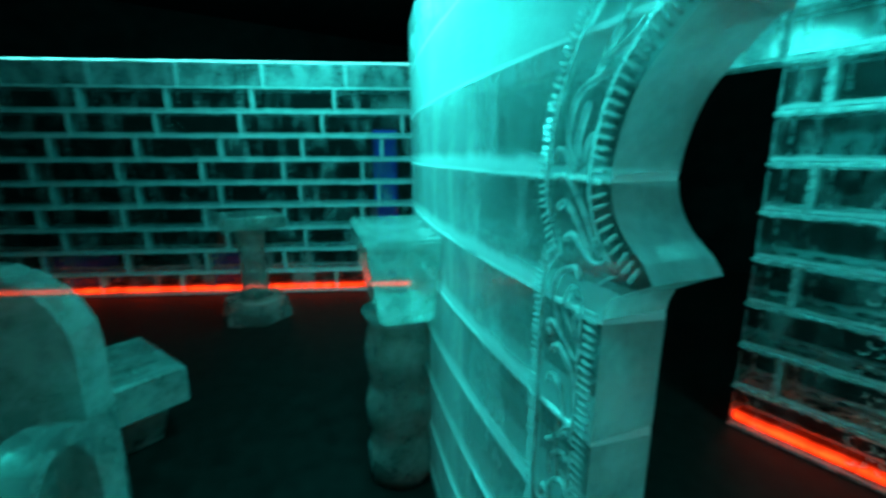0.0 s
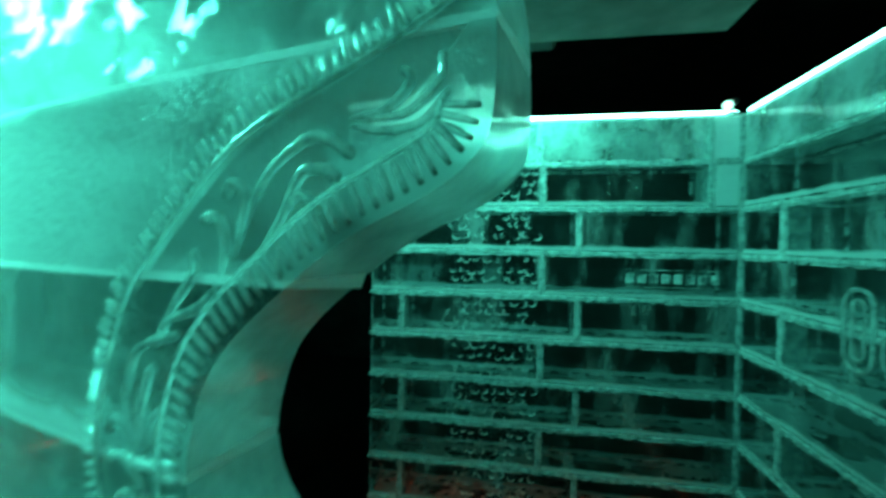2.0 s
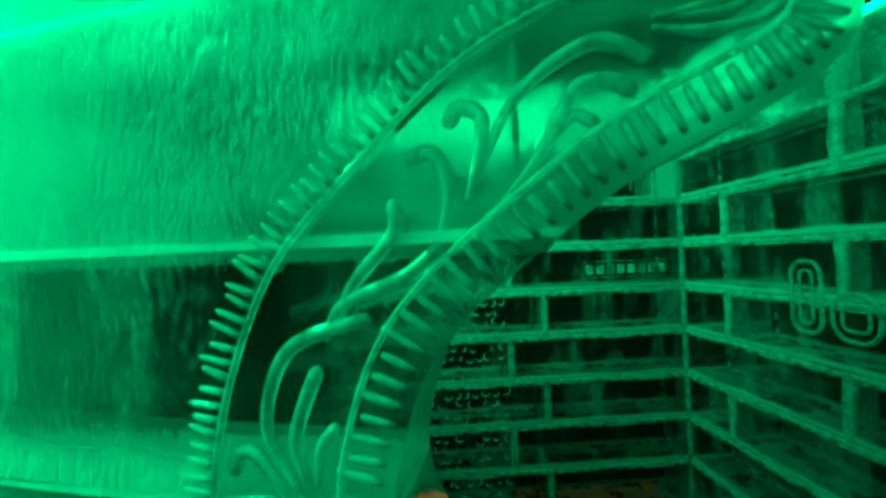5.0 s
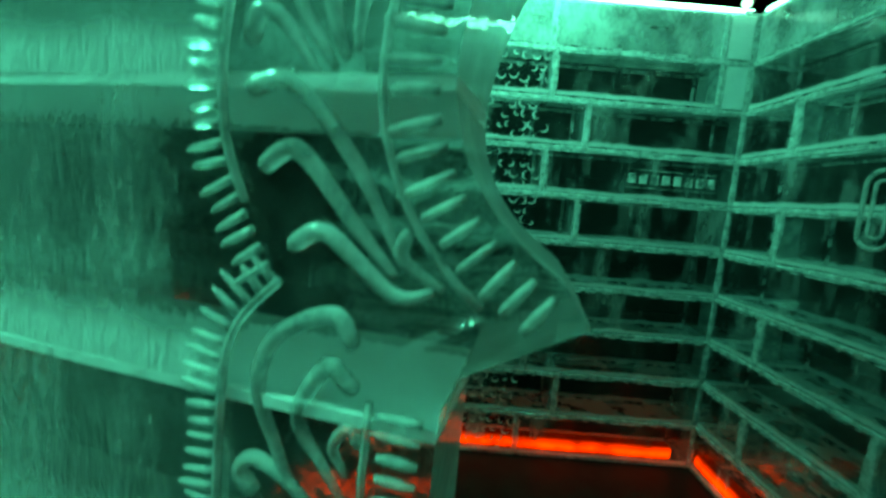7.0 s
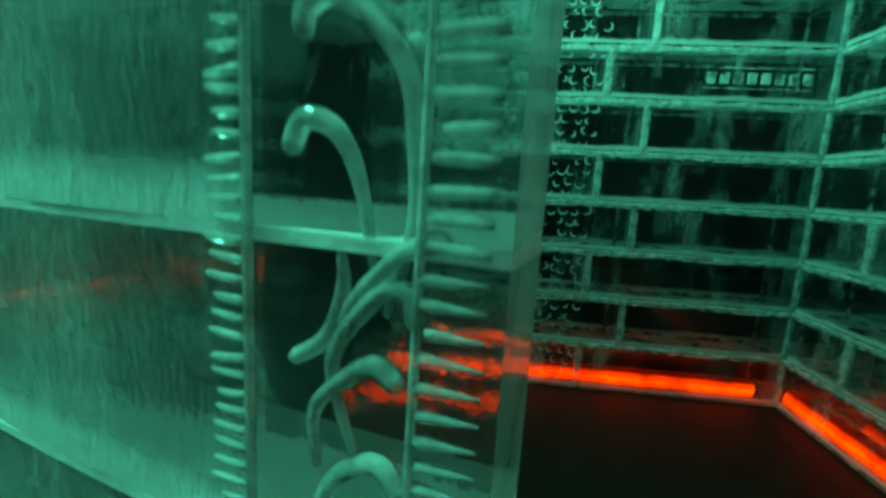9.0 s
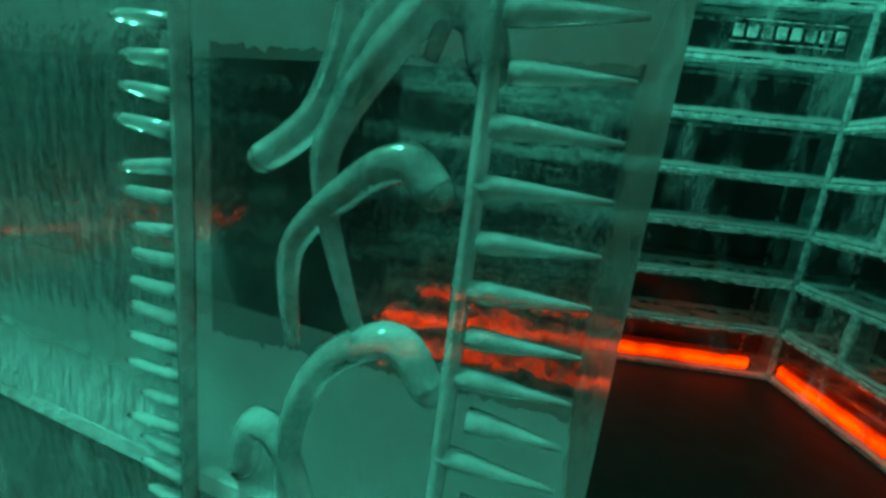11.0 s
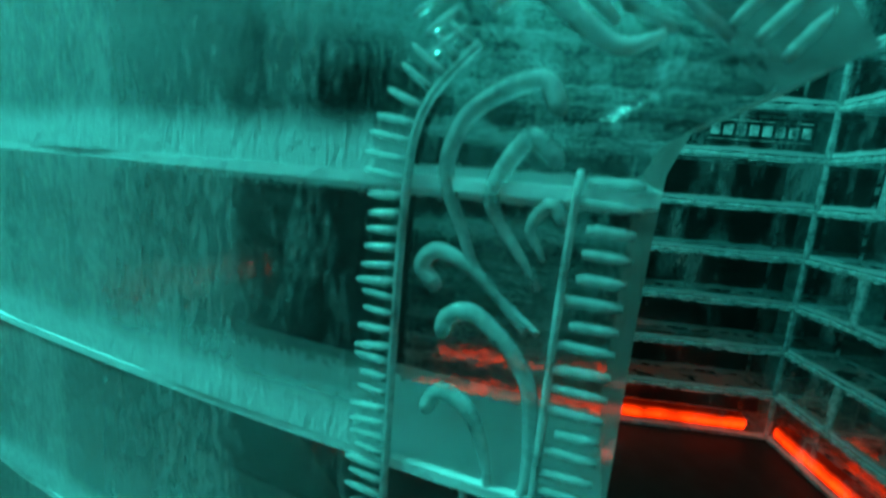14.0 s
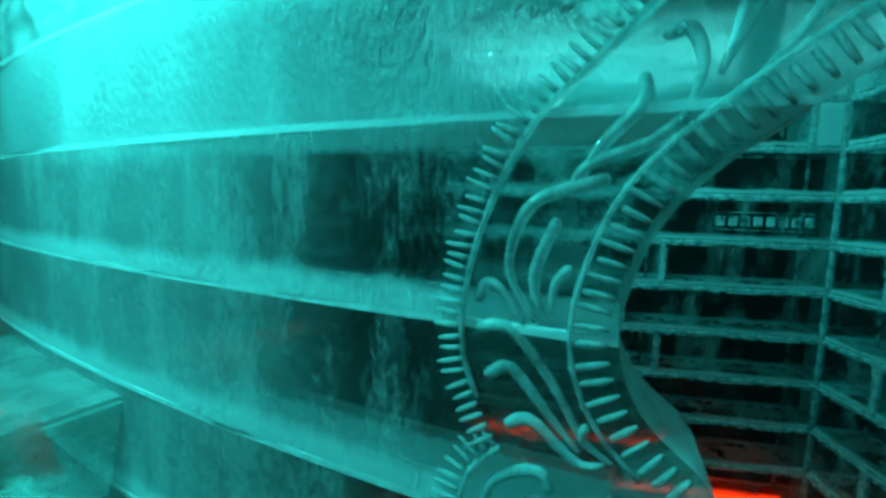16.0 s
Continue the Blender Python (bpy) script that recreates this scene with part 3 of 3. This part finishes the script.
big = thing("carved_sign", "large carved outline shapes standing proud of the ice wall", "carved sign")
big.matrix_world = wall_east.matrix_world.copy()
for x, z, w, h in ((0.80, 1.52, 0.13, 0.28), (0.99, 1.46, 0.17, 0.17), (1.19, 1.46, 0.17, 0.17), (1.40, 1.42, 0.17, 0.26)):
    bm = bmesh.new()
    outline_block(bm, x, z, w, h, min(w, h) * 0.42, 0.009)
    shape = part("outline", bm, M_CARVE, big, smooth=True)
    bm = bmesh.new()
    outline_block(bm, x, z, w - 0.075, h - 0.075, min(w, h) * 0.16, 0.007)
    part("inner_outline", bm, M_CARVE, shape, smooth=True)

# ---------------------------------------------------------------- things at the wall tops and ceiling
spot = thing("clip_spotlight", "small dark clip spotlight on top of the wall corner", "spotlight", (-0.05, 0.03, 2.5))
part("foot", box(bmesh.new(), -0.03, 0.03, -0.03, 0.03, 0.0, 0.012, 0.003), M_METAL, spot)
bm = bmesh.new()
tube(bm, [Vector((0, 0, 0.01)), Vector((0, 0, 0.05))], [0.006, 0.006])
part("stem", bm, M_METAL, spot)
bm = bmesh.new()
tube(bm, [Vector((0.03, 0.03, 0.085)), Vector((0.0, 0.0, 0.065)), Vector((-0.03, -0.03, 0.045))], [0.018, 0.026, 0.03], 14)
head = part("head", bm, M_METAL, spot, smooth=True)
bm = bmesh.new()
tube(bm, [Vector((-0.031, -0.031, 0.0443)), Vector((-0.034, -0.034, 0.0423))], [0.024, 0.024], 14)
part("lens", bm, M_LENS, head, "glowing cyan lens")

hung = thing("ceiling_unit", "flat grey unit hanging under the dark ceiling", "ceiling unit", (-1.0, -1.2, 2.6))
part("tray", box(bmesh.new(), -0.6, 0.6, -0.45, 0.48, 0.0, 0.07, 0.01), M_PANEL, hung)
for sx in (-0.5, 0.5):
    for sy in (-0.38, 0.40):
        bm = bmesh.new()
        tube(bm, [Vector((sx, sy, 0.07)), Vector((sx, sy, 1.0))], [0.005, 0.005], 6)
        part("hanger", bm, M_METAL, hung)

# housings added at the unseen lamps; no such fixture is in view
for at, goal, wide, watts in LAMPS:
    lamp = thing("unseen_stage_light", "unseen dark stage light under the ceiling, added to wash the ice teal", "stage light", (at[0], at[1], at[2] + 0.02), group="stage lights")
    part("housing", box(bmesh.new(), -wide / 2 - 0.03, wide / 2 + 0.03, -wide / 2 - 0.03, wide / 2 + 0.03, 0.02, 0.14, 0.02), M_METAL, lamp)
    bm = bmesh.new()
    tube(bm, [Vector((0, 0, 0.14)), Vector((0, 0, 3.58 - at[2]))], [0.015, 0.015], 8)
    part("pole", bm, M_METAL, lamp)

# ---------------------------------------------------------------- ice furniture
console = thing("ice_pedestal", "ice pedestal with a flared square top on a turned shaft", "pedestal", (-2.80, -1.75, 0), turn=-18)
bm = bmesh.new()
made = bmesh.ops.create_cube(bm, size=1)["verts"]
for v in made:
    s = 1.0 if v.co.z > 0 else 0.62
    v.co = Vector((v.co.x * 0.72 * s, v.co.y * 0.36 * s, 0.86 + (v.co.z + 0.5) * 0.38))
bmesh.ops.bevel(bm, geom=bm.edges[:], offset=0.012, segments=2, affect="EDGES")
part("capital", bm, M_STOOL, console, "flared frosted ice block")
profile = [(0.15, 0.0), (0.165, 0.05), (0.165, 0.17), (0.145, 0.22), (0.14, 0.27), (0.16, 0.30), (0.168, 0.40), (0.15, 0.48), (0.14, 0.53), (0.158, 0.57), (0.166, 0.68), (0.15, 0.76), (0.142, 0.80), (0.17, 0.857)]
part("shaft", lathe(bmesh.new(), profile), M_STOOL, console, "turned ice shaft with soft rings", True)

high = thing("ice_high_table", "slim ice standing table on a six-sided foot by the far wall", "table", (-5.46, -1.88, 0))
bm = bmesh.new()
lathe(bm, [(0.33, 0.0), (0.34, 0.03), (0.30, 0.20), (0.27, 0.22)], 6)
part("foot", bm, M_STOOL, high)
part("stem", lathe(bmesh.new(), [(0.15, 0.22), (0.12, 0.3), (0.115, 0.6), (0.13, 0.82), (0.17, 0.9)], 18), M_STOOL, high, smooth=True)
part("tabletop", box(bmesh.new(), -0.27, 0.27, -0.27, 0.27, 0.9, 1.02, 0.012), M_STOOL, high)

stool = thing("ice_stool", "low block stool of milky ice, wide slab on a narrower block", "stool", (-3.88, -2.92, 0), turn=18)
part("seat", box(bmesh.new(), -0.32, 0.32, -0.25, 0.25, 0.24, 0.45, 0.012), M_STOOL, stool)
bm = bmesh.new()
made = bmesh.ops.create_cube(bm, size=1)["verts"]
for v in made:
    s = 1.0 if v.co.z > 0 else 0.8
    v.co = Vector((v.co.x * 0.44 * s, v.co.y * 0.36 * s, (v.co.z + 0.5) * 0.239))
bmesh.ops.bevel(bm, geom=bm.edges[:], offset=0.01, segments=1, affect="EDGES")
part("base", bm, M_STOOL, stool)


def arch_plate(bm, half, straight, thick, hole=0.0):
    """An upright plate with a round head, thick along y; with an arched hole when hole > 0."""
    outer = [(-half, 0.0), (-half, straight)] + [(-half * math.cos(radians(a)), straight + half * math.sin(radians(a))) for a in range(15, 180, 15)] + [(half, straight), (half, 0.0)]
    lay = []
    for y in (-thick / 2, thick / 2):
        lay.append([bm.verts.new((x, y, z)) for x, z in outer])
    if hole:
        ring = []
        for y in (-thick / 2, thick / 2):
            ring.append([bm.verts.new((x * hole, y, z * 0.92 if z > 0.01 else 0.0)) for x, z in outer])
        for i in range(len(outer) - 1):
            bm.faces.new((lay[0][i], lay[0][i + 1], ring[0][i + 1], ring[0][i]))
            bm.faces.new((lay[1][i + 1], lay[1][i], ring[1][i], ring[1][i + 1]))
            bm.faces.new((ring[0][i], ring[0][i + 1], ring[1][i + 1], ring[1][i]))
            bm.faces.new((lay[0][i + 1], lay[0][i], lay[1][i], lay[1][i + 1]))
    else:
        bm.faces.new(lay[0]), bm.faces.new(lay[1][::-1])
        for i in range(len(outer)):
            j = (i + 1) % len(outer)
            bm.faces.new((lay[0][j], lay[0][i], lay[1][i], lay[1][j]))
    return bm


throne = thing("ice_armchair", "ice armchair with a round-headed back and arms", "armchair", (-3.02, -3.36, 0), turn=62)
back = part("backrest", arch_plate(bmesh.new(), 0.34, 0.82, 0.16), M_STOOL, throne)
back.location = (0, 0.34, 0)
for sx in (-0.36, 0.36):
    arm = part("arm", arch_plate(bmesh.new(), 0.26, 0.42, 0.14, 0.55), M_STOOL, throne)
    arm.matrix_local = pose(sx, 0, 0, 0, 0, 90)
part("seat", box(bmesh.new(), -0.285, 0.285, -0.26, 0.255, 0.0, 0.42, 0.015), M_STOOL, throne)

# coloured crates standing behind the far wall, seen through the ice
for x, y in ((-6.92, -1.79), (-7.70, -3.30)):
    crate = thing("plastic_crate", "blue plastic crate standing behind the ice wall", "crate", (x, y, 0), turn=-30, group="crates behind the far wall")
    part("body", box(bmesh.new(), -0.16, 0.16, -0.22, 0.22, 0.0, 0.36, 0.01), M_BLUE, crate)
    part("rim", box(bmesh.new(), -0.175, 0.175, -0.235, 0.235, 0.36, 0.39, 0.008), M_BLUE, crate)
crate = thing("red_box", "dull red box on a blue crate behind the ice", "box", (-6.92, -1.79, 0.39), turn=-30)
part("body", box(bmesh.new(), -0.13, 0.13, -0.17, 0.17, 0.0, 0.42, 0.01), M_RED_BOX, crate)
part("lid", box(bmesh.new(), -0.14, 0.14, -0.18, 0.18, 0.42, 0.45, 0.006), M_RED_BOX, crate)
locker = thing("blue_cabinet", "tall narrow dark blue cabinet behind the ice wall", "cabinet", (-6.0, -0.15, 0), turn=-30)
part("body", box(bmesh.new(), -0.14, 0.14, -0.14, 0.14, 0.0, 1.85, 0.012), M_BLUE, locker)
part("door", box(bmesh.new(), 0.14, 0.155, -0.125, 0.125, 0.05, 1.80, 0.005), M_BLUE, locker)
